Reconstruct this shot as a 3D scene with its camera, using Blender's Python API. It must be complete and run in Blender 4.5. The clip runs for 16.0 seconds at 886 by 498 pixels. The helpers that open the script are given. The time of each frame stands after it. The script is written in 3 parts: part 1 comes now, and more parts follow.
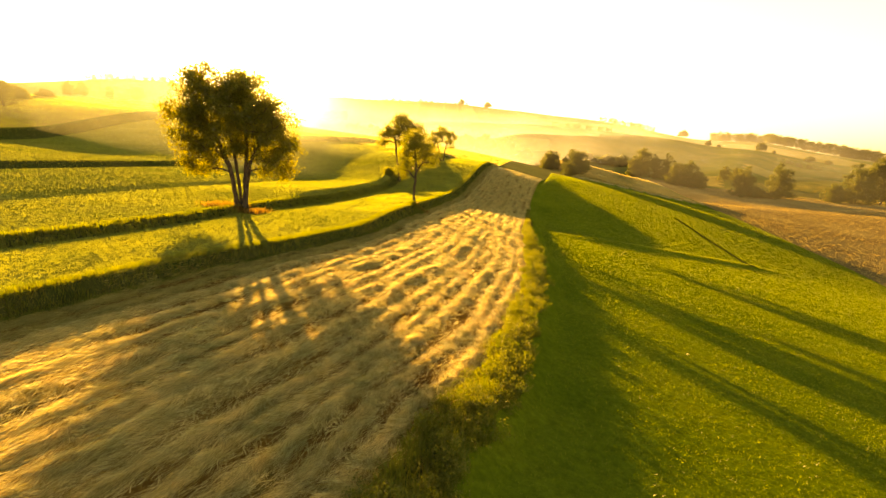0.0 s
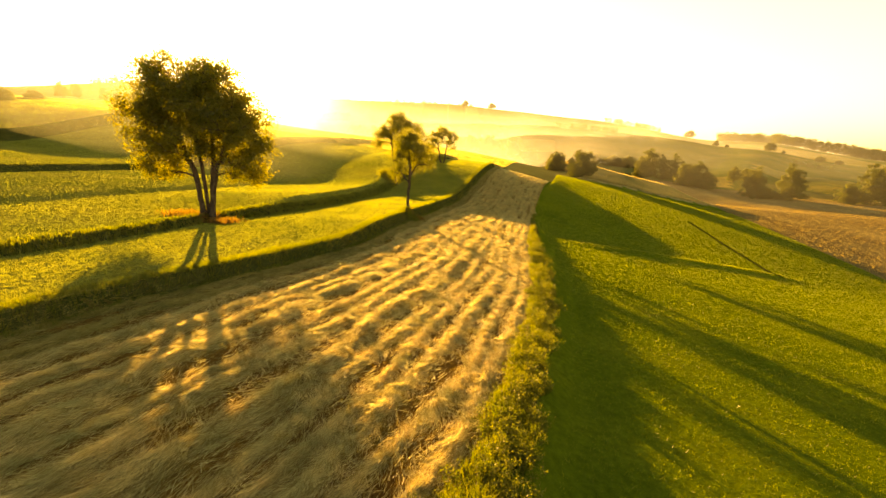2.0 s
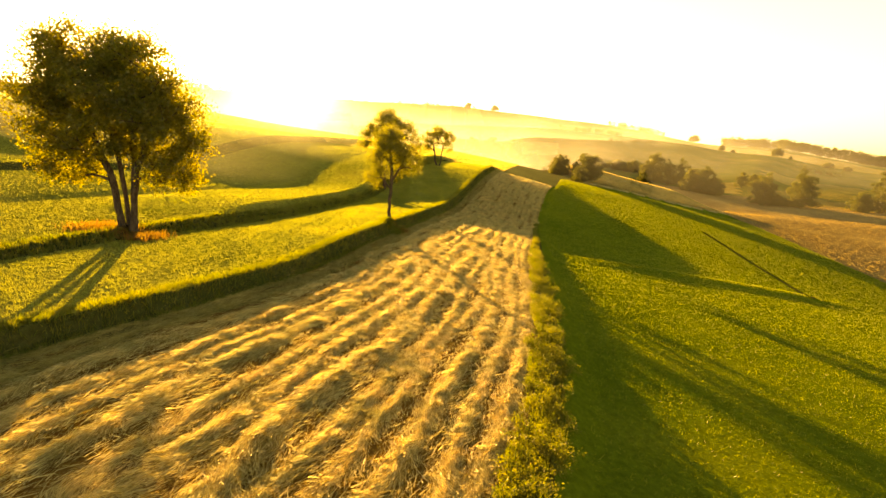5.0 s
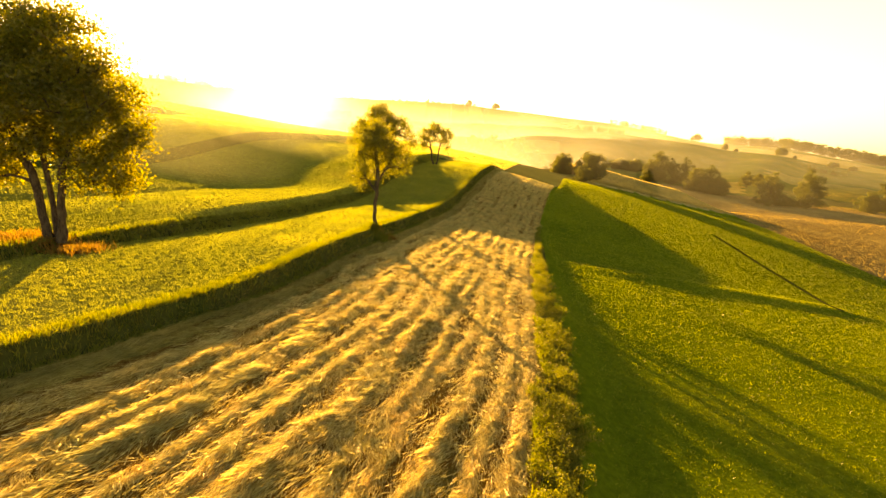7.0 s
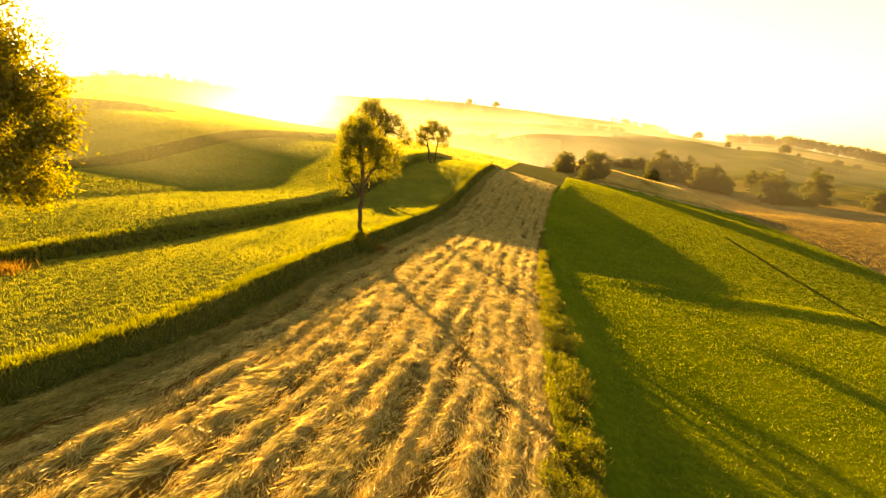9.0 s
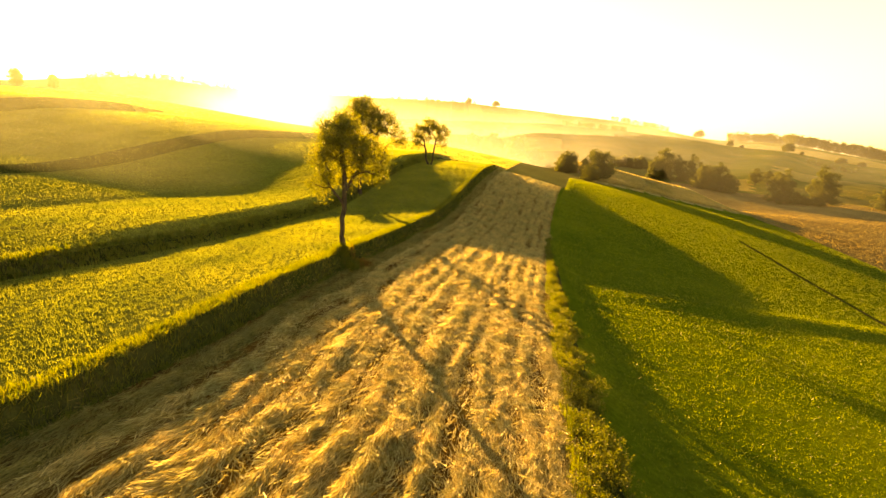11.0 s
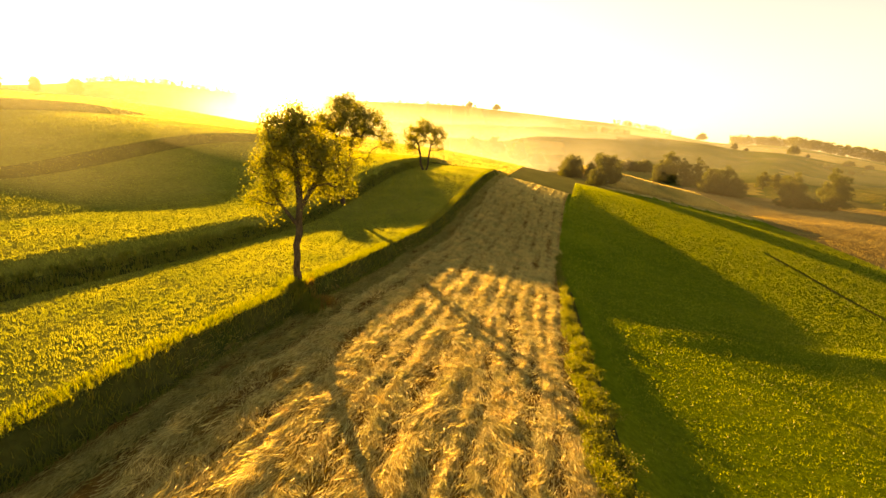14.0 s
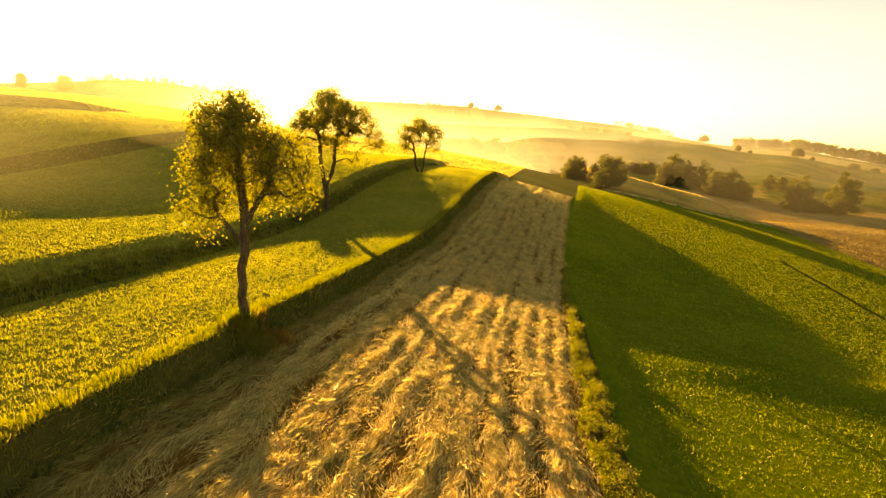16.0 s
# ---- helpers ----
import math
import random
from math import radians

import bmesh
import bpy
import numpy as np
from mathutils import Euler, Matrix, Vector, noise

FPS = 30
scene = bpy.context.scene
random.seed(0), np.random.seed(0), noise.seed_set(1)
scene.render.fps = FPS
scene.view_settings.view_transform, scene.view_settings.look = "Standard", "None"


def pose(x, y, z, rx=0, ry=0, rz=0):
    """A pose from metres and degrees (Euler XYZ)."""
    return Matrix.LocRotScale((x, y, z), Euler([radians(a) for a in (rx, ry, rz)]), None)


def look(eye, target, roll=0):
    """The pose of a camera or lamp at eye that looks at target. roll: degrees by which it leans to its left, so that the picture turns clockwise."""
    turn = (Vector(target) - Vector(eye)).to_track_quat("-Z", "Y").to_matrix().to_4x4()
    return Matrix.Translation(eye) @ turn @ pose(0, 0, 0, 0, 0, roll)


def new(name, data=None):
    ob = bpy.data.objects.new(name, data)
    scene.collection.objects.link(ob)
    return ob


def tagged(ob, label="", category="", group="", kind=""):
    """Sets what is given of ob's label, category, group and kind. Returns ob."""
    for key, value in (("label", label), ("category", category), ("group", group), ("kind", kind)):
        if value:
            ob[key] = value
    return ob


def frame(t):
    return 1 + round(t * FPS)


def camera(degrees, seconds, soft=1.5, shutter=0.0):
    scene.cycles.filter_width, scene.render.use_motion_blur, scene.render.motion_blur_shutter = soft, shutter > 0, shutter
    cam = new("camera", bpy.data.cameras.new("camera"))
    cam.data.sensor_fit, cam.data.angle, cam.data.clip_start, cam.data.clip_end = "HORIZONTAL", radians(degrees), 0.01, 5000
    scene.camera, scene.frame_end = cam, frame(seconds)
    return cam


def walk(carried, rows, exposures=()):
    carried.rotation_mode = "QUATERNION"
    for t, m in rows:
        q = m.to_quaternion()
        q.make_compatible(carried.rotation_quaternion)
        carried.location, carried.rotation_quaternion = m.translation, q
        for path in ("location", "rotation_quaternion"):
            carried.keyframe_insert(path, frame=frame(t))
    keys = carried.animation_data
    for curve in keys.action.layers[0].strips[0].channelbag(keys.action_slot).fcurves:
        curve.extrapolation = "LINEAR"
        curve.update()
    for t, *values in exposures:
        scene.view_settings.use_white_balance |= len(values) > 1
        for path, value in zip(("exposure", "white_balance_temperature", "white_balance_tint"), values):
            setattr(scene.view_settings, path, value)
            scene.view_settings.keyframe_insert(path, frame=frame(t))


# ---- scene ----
cam = camera(88.2, 16.0, soft=1.5)
METRES, EYE, TILT, LEAN, TURN = 40.0, 7.6, -12.0, 0.0, 0.0
ROWS = [
    (0.0, 0.0, 0.0, 0.0, -0.0, 0.0, -0.0),
    (0.5, 0.0054, 0.033, 0.0062, 0.15, -0.02, 0.02),
    (1.0, 0.0108, 0.0656, 0.0127, 0.32, 0.02, 0.05),
    (1.5, 0.0161, 0.0982, 0.0192, 0.47, 0.08, 0.1),
    (2.0, 0.0216, 0.1309, 0.0259, 0.58, 0.19, 0.12),
    (2.5, 0.0272, 0.1634, 0.0327, 0.65, 0.31, 0.03),
    (3.0, 0.0336, 0.1956, 0.0392, 0.77, 0.37, -0.08),
    (3.5, 0.0397, 0.2276, 0.0458, 0.86, 0.42, -0.22),
    (4.0, 0.0456, 0.2592, 0.0529, 0.84, 0.45, -0.37),
    (6.5, 0.0684, 0.4148, 0.0859, 0.8, 0.26, -0.73),
    (7.0, 0.0722, 0.4435, 0.0921, 0.84, 0.19, -0.77),
    (7.5, 0.0749, 0.472, 0.0986, 0.83, 0.12, -0.79),
    (8.0, 0.0777, 0.4997, 0.1053, 0.82, 0.06, -0.79),
    (8.5, 0.0804, 0.5278, 0.1116, 0.85, 0.0, -0.73),
    (9.0, 0.0826, 0.5555, 0.1178, 0.9, -0.02, -0.68),
    (11.5, 0.0917, 0.7014, 0.1502, 0.98, -0.0, -0.31),
    (12.0, 0.0939, 0.7314, 0.1566, 1.01, 0.08, -0.26),
    (12.5, 0.0962, 0.7615, 0.1636, 1.03, 0.17, -0.25),
    (13.0, 0.0988, 0.7921, 0.1703, 1.04, 0.27, -0.21),
    (13.5, 0.1018, 0.8224, 0.177, 1.08, 0.38, -0.23),
    (14.0, 0.1054, 0.8522, 0.1839, 1.11, 0.45, -0.24),
    (14.5, 0.1091, 0.8826, 0.1908, 1.11, 0.48, -0.26),
    (15.0, 0.1123, 0.9129, 0.1974, 1.07, 0.51, -0.29),
    (15.5, 0.117, 0.9421, 0.2042, 1.13, 0.52, -0.42),
    (16.0, 0.1216, 0.9691, 0.21, 1.2, 0.53, -0.56),
]
walk(cam, [(t, pose(0, 0, EYE, TILT, LEAN, TURN) @ pose(METRES * x, METRES * y, METRES * z, 90 + pitch, roll, yaw)) for t, x, y, z, yaw, pitch, roll in ROWS],
     exposures=[(0.0, 3.2, 17500, 20), (1.5, 3.17, 17500, 20), (2.5, 2.95, 17500, 20), (3.5, 3.15, 17500, 20), (9.0, 3.1, 17500, 20), (16.0, 2.86, 17500, 20)])

# ---- low morning sun, ahead and to the left ----
SUN_UP, SUN_LEFT = 12.5, 25.4
world = bpy.data.worlds.new("sky")
scene.world = world
world.use_nodes = True
wn = world.node_tree.nodes
sky = wn.new("ShaderNodeTexSky")
sky.sky_type, sky.sun_disc = "NISHITA", False
sky.sun_elevation, sky.sun_rotation = radians(SUN_UP), radians(-SUN_LEFT)
sky.air_density, sky.dust_density, sky.ozone_density = 0.75, 0.6, 1.0
warm = wn.new("ShaderNodeMix")
warm.data_type, warm.blend_type = "RGBA", "MULTIPLY"
warm.inputs[0].default_value, warm.inputs[7].default_value = 1.0, (1.0, 0.965, 0.88, 1)
world.node_tree.links.new(sky.outputs[0], warm.inputs[6])
world.node_tree.links.new(warm.outputs[2], wn["Background"].inputs[0])
wn["Background"].inputs[1].default_value = 0.05
sun_data = bpy.data.lights.new("sun", "SUN")
sun_data.energy, sun_data.angle, sun_data.color = 5.0, radians(0.5), (1.0, 0.76, 0.42)
sun = new("sun", sun_data)
su, sl = radians(SUN_UP), radians(SUN_LEFT)
sun.matrix_world = look((-300 * math.sin(sl) * math.cos(su), 300 * math.cos(sl) * math.cos(su), 300 * math.sin(su)), (0, 0, 0))


# ---- the lie of the land ----
def soft(v, k):
    """A ramp that starts smoothly at 0."""
    return np.logaddexp(0, np.asarray(v, float) / k) * k


def step(a, b, v):
    f = np.clip((np.asarray(v, float) - a) / (b - a), 0, 1)
    return f * f * (3 - 2 * f)


def curve(ys, xs):
    """A smooth line through a few points, straight beyond its ends."""
    ys, xs = np.array(ys, float), np.array(xs, float)
    slope = np.gradient(xs, ys)

    def at(y):
        y = np.asarray(y, float)
        k = np.clip(np.searchsorted(ys, y) - 1, 0, len(ys) - 2)
        w = ys[k + 1] - ys[k]
        t = np.clip((y - ys[k]) / w, 0, 1)
        mid = ((2 * t**3 - 3 * t**2 + 1) * xs[k] + (t**3 - 2 * t**2 + t) * w * slope[k]
               + (3 * t**2 - 2 * t**3) * xs[k + 1] + (t**3 - t**2) * w * slope[k + 1])
        return mid + slope[0] * np.minimum(y - ys[0], 0) + slope[-1] * np.maximum(y - ys[-1], 0)
    return at


hay_left = curve((-40, 0, 15, 25, 32, 39, 48, 57, 66, 75, 88, 105, 130), (-42, -21.5, -15.4, -12, -9.2, -6.7, -5, -3.2, -1.2, .8, 4.3, 8.4, 13.4))
hay_right = curve((-40, 0, 10, 17, 25, 32, 40, 50, 60, 75, 96, 125, 132), (-27, -6, -1.2, 1.9, 4.3, 6.2, 7.7, 9.2, 10.9, 13.7, 19, 26.8, 28.8))
bank_2 = curve((-40, 0, 23, 34, 42, 50, 60, 72, 86, 96, 118, 140), (-56, -33, -22.5, -19.6, -18.1, -15.5, -13, -11, -8.2, -6.2, -1, 4))
bank_3 = curve((-40, 30, 50, 65, 90, 140), (-64, -32.5, -29.5, -26.5, -21, -10))
bank_4 = curve((-40, 45, 61, 85, 105, 140), (-76, -46, -43.5, -38, -34.5, -26))
bank_5 = curve((-40, 60, 90, 115, 150), (-96, -70, -68, -67, -63))
EDGES = (bank_5, bank_4, bank_3, bank_2, hay_left)
STEPS = (1.6, 0.6, 0.35, 0.35, 0.75)


# the two long hills beyond the valley: how high each crest stands, by its bearing
valley_floor = curve((-60, -20, 0, 15, 25, 33, 40, 60), (-2, -3, -4, -7, -11.5, -17.5, -20.5, -26))
front_crest = curve((-60, -35, -20, -8, 0, 8, 15, 20, 25.5, 30, 34.5, 38, 43, 60), (52, 52, 51, 50, 49, 45, 40, 34, 24.5, 14.5, 9, 1, -9, -24))
back_crest = curve((-60, -40, -33, -25, -16, -8, 0, 5, 11, 20, 28, 35, 43, 60), (96, 134, 152, 141, 137, 131, 124, 114, 99, 72, 38, 25, -8, -30))


def far_hills(far, bearing):
    """The height of the land beyond the valley, that far off in that bearing."""
    low, first, second = valley_floor(bearing), front_crest(bearing), back_crest(bearing)
    up = step(330, 640, far)
    z = low + (first - low) * (0.55 * up + 0.45 * np.clip((far - 350) / 290, 0, 1))
    z = z - 7 * step(640, 760, far) + (second - first + 7) * step(740, 1150, far)
    roll = 2.2 * np.sin(bearing / 3.1 + far / 140) + 1.3 * np.sin(bearing / 1.3 - far / 90)
    return z + roll * step(330, 460, far) * (1 - 0.7 * step(560, 640, far)) - 0.13 * soft(far - 1200, 60)


def height(x, y):
    """The height of the ground."""
    x, y = np.broadcast_arrays(np.asarray(x, float), np.asarray(y, float))
    a, b = np.maximum(-x, 0), np.maximum(x, 0)
    side = (0.14 * a + 0.02 * soft(a - 60, 10) - 0.13 * soft(a - 120, 8) - 0.12 * soft(a - 175, 15)
            - 0.18 * b - 0.026 * soft(b - 10, 5) - 0.06 * soft(b - 60, 8) + 0.25 * soft(b - 125, 20) - 0.11 * soft(b - 260, 30))
    rise_left = 0.2 * soft(y - 80, 3) - 0.15 * soft(y - 108, 4)
    rise_right = 0.098 * soft(y - 74, 6) - 0.045 * soft(y - 150, 6)
    ahead = rise_left + (rise_right - rise_left) * step(14, 36, x) - 0.125 * soft(y - 212, 8)
    z = side - 0.35 + ahead
    for k, (edge, rise) in enumerate(zip(EDGES, STEPS)):
        e = edge(y)
        upper = EDGES[k - 1](y) if k else e - 25
        grown = step(42, 58, y) if k == 3 else 0
        w = 0.4 if k == 4 else 0.8 + 1.7 * grown if k == 3 else 1.8
        top = np.clip((x - upper - 0.3) / np.maximum(e - w - upper, 1), 0, 1)
        part_fade = 1 - (step(145, 180, y) if k == 1 else step(55, 85, y) if k == 2 else step(125, 150, y))
        rise = rise + (0.3 * step(36, 50, y) if k == 4 else 0.6 * step(72, 92, y) if k == 1 else 0)
        z = z + (rise + 0.8 * grown) * part_fade * np.where(x < e - w, top, np.where(x < e, step(0, w, e - x), 0))
    drop = (0.55 - 0.35 * step(58, 88, y)) * (1 - step(125, 150, y))
    e = hay_right(y)
    z = z - drop * step(1.1, 3.0, x - e) * (1 - 0.5 * step(40, 90, x - e))
    ridge = y - 65 - 0.18 * (x - 18)
    z = z + 0.3 * np.exp(-(ridge / 1.4) ** 2) * step(13, 22, x) * (1 - step(46, 58, x))
    d = y - 172 - 0.31 * (x - 50)
    z = z + step(40, 58, x) * (1 - step(98, 118, x)) * (0.8 * step(0, 1.5, d) + 4.7 * step(0, 36, d)) * (1 - step(42, 95, d))
    z = z + 0.35 * np.sin(x / 21 + 1) * np.sin(y / 27) * step(30, 70, np.abs(x - 5))
    far, bearing = np.hypot(x - 2, y - 15), np.degrees(np.arctan2(x - 2, y - 15))
    w = step(245, 335, far) * step(140, 230, y)
    return z * (1 - w) + far_hills(far, bearing) * w


# ---- materials ----
def nodes_of(name):
    mat = bpy.data.materials.new(name)
    mat.use_nodes = True
    mat.node_tree.nodes.clear()
    made = mat.node_tree.nodes

    def add(kind, **values):
        node = made.new(kind)
        for key, value in values.items():
            node.inputs[key].default_value = value
        return node
    return mat, add, mat.node_tree.links.new


def speckle(add, link, where, size, detail, rough, colours):
    """A noise at a true size through a ramp of colours; returns the colour's socket."""
    tex = add("ShaderNodeTexNoise", Scale=1 / size, Detail=detail, Roughness=rough)
    link(where, tex.inputs["Vector"])
    ramp = add("ShaderNodeValToRGB")
    ramp.color_ramp.elements.remove(ramp.color_ramp.elements[1])
    for k, (at, c) in enumerate(colours):
        e = ramp.color_ramp.elements[0] if k == 0 else ramp.color_ramp.elements.new(at)
        e.position, e.color = at, (*c, 1)
    link(tex.outputs[0], ramp.inputs[0])
    return ramp.outputs[0], tex.outputs[0]


def blend(add, link, kind, factor, a, b):
    mix = add("ShaderNodeMix")
    mix.data_type, mix.blend_type = "RGBA", kind
    for socket, value in ((mix.inputs[0], factor), (mix.inputs[6], a), (mix.inputs[7], b)):
        if isinstance(value, (int, float)):
            socket.default_value = value
        elif isinstance(value, tuple):
            socket.default_value = (*value, 1)
        else:
            link(value, socket)
    return mix.outputs[2]


def soil(name, large, fine, relief=0.5, size=0.5, patch=9.0):
    """Ground: broad patches of colour, a fine grain and a rough relief."""
    mat, add, link = nodes_of(name)
    where = add("ShaderNodeNewGeometry").outputs["Position"]
    broad, _ = speckle(add, link, where, patch, 4, 0.6, large)
    grain, value = speckle(add, link, where, size, 6, 0.7, fine)
    colour = blend(add, link, "MULTIPLY", 1.0, broad, grain)
    bump = add("ShaderNodeBump", Strength=relief, Distance=0.25)
    link(value, bump.inputs["Height"])
    bsdf = add("ShaderNodeBsdfDiffuse", Roughness=0.9)
    link(colour, bsdf.inputs["Color"])
    link(bump.outputs[0], bsdf.inputs["Normal"])
    link(bsdf.outputs[0], add("ShaderNodeOutputMaterial").inputs[0])
    return mat


def blade_matter(name, through_colours, face_colours, share=0.55, patch=5.0, sheen=0.02):
    """Thin leaves, blades and straw: light comes through them; each piece has its own tint."""
    mat, add, link = nodes_of(name)
    geo = add("ShaderNodeNewGeometry")
    lit = add("ShaderNodeBsdfTranslucent")
    face = add("ShaderNodeBsdfDiffuse", Roughness=0.6)
    for bsdf, (a, b) in ((lit, through_colours), (face, face_colours)):
        own = blend(add, link, "MIX", geo.outputs["Random Per Island"], a, b)
        tint, _ = speckle(add, link, geo.outputs["Position"], patch, 3, 0.6, ((0.3, (0.62, 0.68, 0.6)), (0.7, (1.15, 1.08, 1.0))))
        link(blend(add, link, "MULTIPLY", 1.0, own, tint), bsdf.inputs["Color"])
    mix = add("ShaderNodeMixShader", Fac=share)
    link(face.outputs[0], mix.inputs[1])
    link(lit.outputs[0], mix.inputs[2])
    gloss = add("ShaderNodeBsdfGlossy", Color=(0.9, 0.8, 0.55, 1), Roughness=0.42)
    top = add("ShaderNodeMixShader", Fac=sheen)
    link(mix.outputs[0], top.inputs[1])
    link(gloss.outputs[0], top.inputs[2])
    link(top.outputs[0], add("ShaderNodeOutputMaterial").inputs[0])
    return mat


def bark_matter(name, dark, light):
    mat, add, link = nodes_of(name)
    where = add("ShaderNodeNewGeometry").outputs["Position"]
    flat = add("ShaderNodeVectorMath", )
    flat.operation = "MULTIPLY"
    flat.inputs[1].default_value = (1, 1, 0.25)
    link(where, flat.inputs[0])
    colour, value = speckle(add, link, flat.outputs[0], 0.12, 6, 0.7, ((0.35, dark), (0.65, light)))
    bump = add("ShaderNodeBump", Strength=0.8, Distance=0.04)
    link(value, bump.inputs["Height"])
    bsdf = add("ShaderNodeBsdfDiffuse", Roughness=0.9)
    link(colour, bsdf.inputs["Color"])
    link(bump.outputs[0], bsdf.inputs["Normal"])
    link(bsdf.outputs[0], add("ShaderNodeOutputMaterial").inputs[0])
    return mat


def mist_matter(name, thick, size, onward=0.35, rough=0.65, tint=(0.95, 0.95, 0.93)):
    """Thin mist: most light passes, some is scattered on."""
    mat, add, link = nodes_of(name)
    where = add("ShaderNodeNewGeometry").outputs["Position"]
    wisps = add("ShaderNodeTexNoise", Scale=1 / size, Detail=3)
    link(where, wisps.inputs["Vector"])
    edge = add("ShaderNodeAttribute")
    edge.attribute_name = "mist_share"
    spread = add("ShaderNodeMapRange")
    for k, v in zip(range(1, 5), (0.3, 0.7, 0.6 * thick, 1.2 * thick)):
        spread.inputs[k].default_value = v
    link(wisps.outputs[0], spread.inputs[0])
    times = add("ShaderNodeMath")
    times.operation = "MULTIPLY"
    link(spread.outputs[0], times.inputs[0])
    link(edge.outputs["Fac"], times.inputs[1])
    mix = add("ShaderNodeMixShader")
    link(times.outputs[0], mix.inputs[0])
    link(add("ShaderNodeBsdfTransparent").outputs[0], mix.inputs[1])
    ahead = add("ShaderNodeBsdfRefraction", Color=(*tint, 1), Roughness=rough, IOR=1.2)
    both = add("ShaderNodeMixShader", Fac=onward)
    link(add("ShaderNodeBsdfTranslucent", Color=(*tint, 1)).outputs[0], both.inputs[1])
    link(ahead.outputs[0], both.inputs[2])
    link(both.outputs[0], mix.inputs[2])
    link(mix.outputs[0], add("ShaderNodeOutputMaterial").inputs[0])
    return mat


turf = soil("meadow_turf", ((0.3, (0.16, 0.18, 0.03)), (0.5, (0.22, 0.23, 0.045)), (0.7, (0.29, 0.27, 0.06))), ((0.3, (0.5, 0.5, 0.5)), (0.7, (1, 1, 1))), 0.9, 0.35)
green = soil("green_turf", ((0.3, (0.09, 0.138, 0.012)), (0.5, (0.13, 0.178, 0.016)), (0.7, (0.18, 0.21, 0.02))), ((0.3, (0.55, 0.55, 0.5)), (0.7, (1, 1, 1))), 0.8, 0.3)
dry = soil("dry_pasture", ((0.3, (0.22, 0.16, 0.06)), (0.7, (0.32, 0.24, 0.09))), ((0.3, (0.5, 0.5, 0.5)), (0.7, (1, 1, 1))), 0.9, 0.5, 14)
bare = soil("stubble_ground", ((0.3, (0.17, 0.085, 0.022)), (0.55, (0.29, 0.155, 0.035)), (0.7, (0.20, 0.16, 0.04))), ((0.3, (0.45, 0.42, 0.4)), (0.7, (1, 1, 1))), 1.0, 0.22, 2.5)
# rough bank turf and undergrowth, darkened so its colour holds the banks' shade
shade_turf = soil("shaded_bank_turf", ((0.3, (0.05, 0.07, 0.015)), (0.7, (0.11, 0.10, 0.03))), ((0.3, (0.5, 0.5, 0.5)), (0.7, (1, 1, 1))), 1.0, 0.3, 4)
fallow = soil("fallow_field", ((0.3, (0.24, 0.19, 0.05)), (0.7, (0.34, 0.27, 0.07))), ((0.3, (0.6, 0.6, 0.6)), (0.7, (1, 1, 1))), 0.9, 0.5, 10)
brown = soil("brown_stubble", ((0.3, (0.20, 0.14, 0.055)), (0.7, (0.31, 0.23, 0.09))), ((0.3, (0.5, 0.48, 0.45)), (0.7, (1, 1, 1))), 1.0, 0.6, 12)
gold = soil("ripe_field", ((0.3, (0.34, 0.25, 0.09)), (0.7, (0.42, 0.32, 0.12))), ((0.3, (0.6, 0.6, 0.6)), (0.7, (1, 1, 1))), 0.8, 0.6, 14)
hill = soil("hill_pasture", ((0.35, (0.08, 0.105, 0.02)), (0.5, (0.13, 0.14, 0.03)), (0.65, (0.21, 0.18, 0.05))), ((0.3, (0.6, 0.6, 0.6)), (0.7, (1, 1, 1))), 0.6, 3.0, 60)

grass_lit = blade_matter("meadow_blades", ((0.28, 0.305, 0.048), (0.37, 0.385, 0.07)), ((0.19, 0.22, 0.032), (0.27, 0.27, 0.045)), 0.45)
grass_dry = blade_matter("dry_blades", ((0.5, 0.42, 0.10), (0.62, 0.5, 0.14)), ((0.26, 0.22, 0.07), (0.34, 0.28, 0.09)), 0.5, 20)
grass_green = blade_matter("green_blades", ((0.23, 0.28, 0.028), (0.31, 0.345, 0.038)), ((0.14, 0.18, 0.017), (0.19, 0.22, 0.023)), 0.43, 1.5)
weed = blade_matter("weed_leaves", ((0.16, 0.19, 0.02), (0.30, 0.28, 0.04)), ((0.07, 0.10, 0.014), (0.15, 0.15, 0.03)), 0.42, 1.0)
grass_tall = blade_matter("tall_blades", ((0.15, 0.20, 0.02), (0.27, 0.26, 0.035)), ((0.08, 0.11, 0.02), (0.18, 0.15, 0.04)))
straw = blade_matter("cut_hay", ((0.46, 0.33, 0.08), (0.96, 0.83, 0.40)), ((0.32, 0.22, 0.06), (0.90, 0.76, 0.36)), 0.45, 1.1, 0.03)
# hay next to the bank: the bank's shadow is put into these duller colours
shaded_straw = blade_matter("shaded_hay", ((0.30, 0.25, 0.06), (0.60, 0.51, 0.19)), ((0.22, 0.18, 0.045), (0.52, 0.44, 0.17)), 0.4, 1.2)
matted_shaded = soil("matted_shaded_hay", ((0.3, (0.15, 0.115, 0.03)), (0.7, (0.32, 0.25, 0.08))), ((0.3, (0.4, 0.38, 0.36)), (0.7, (1, 1, 1))), 1.0, 0.06, 0.8)
matted = soil("matted_hay", ((0.3, (0.26, 0.17, 0.045)), (0.5, (0.42, 0.30, 0.10)), (0.7, (0.56, 0.43, 0.17))), ((0.3, (0.4, 0.38, 0.36)), (0.7, (1, 1, 1))), 1.0, 0.06, 0.8)
stub = blade_matter("stubble_stalks", ((0.42, 0.26, 0.05), (0.54, 0.38, 0.10)), ((0.26, 0.16, 0.04), (0.36, 0.25, 0.07)), 0.4, 2.0)
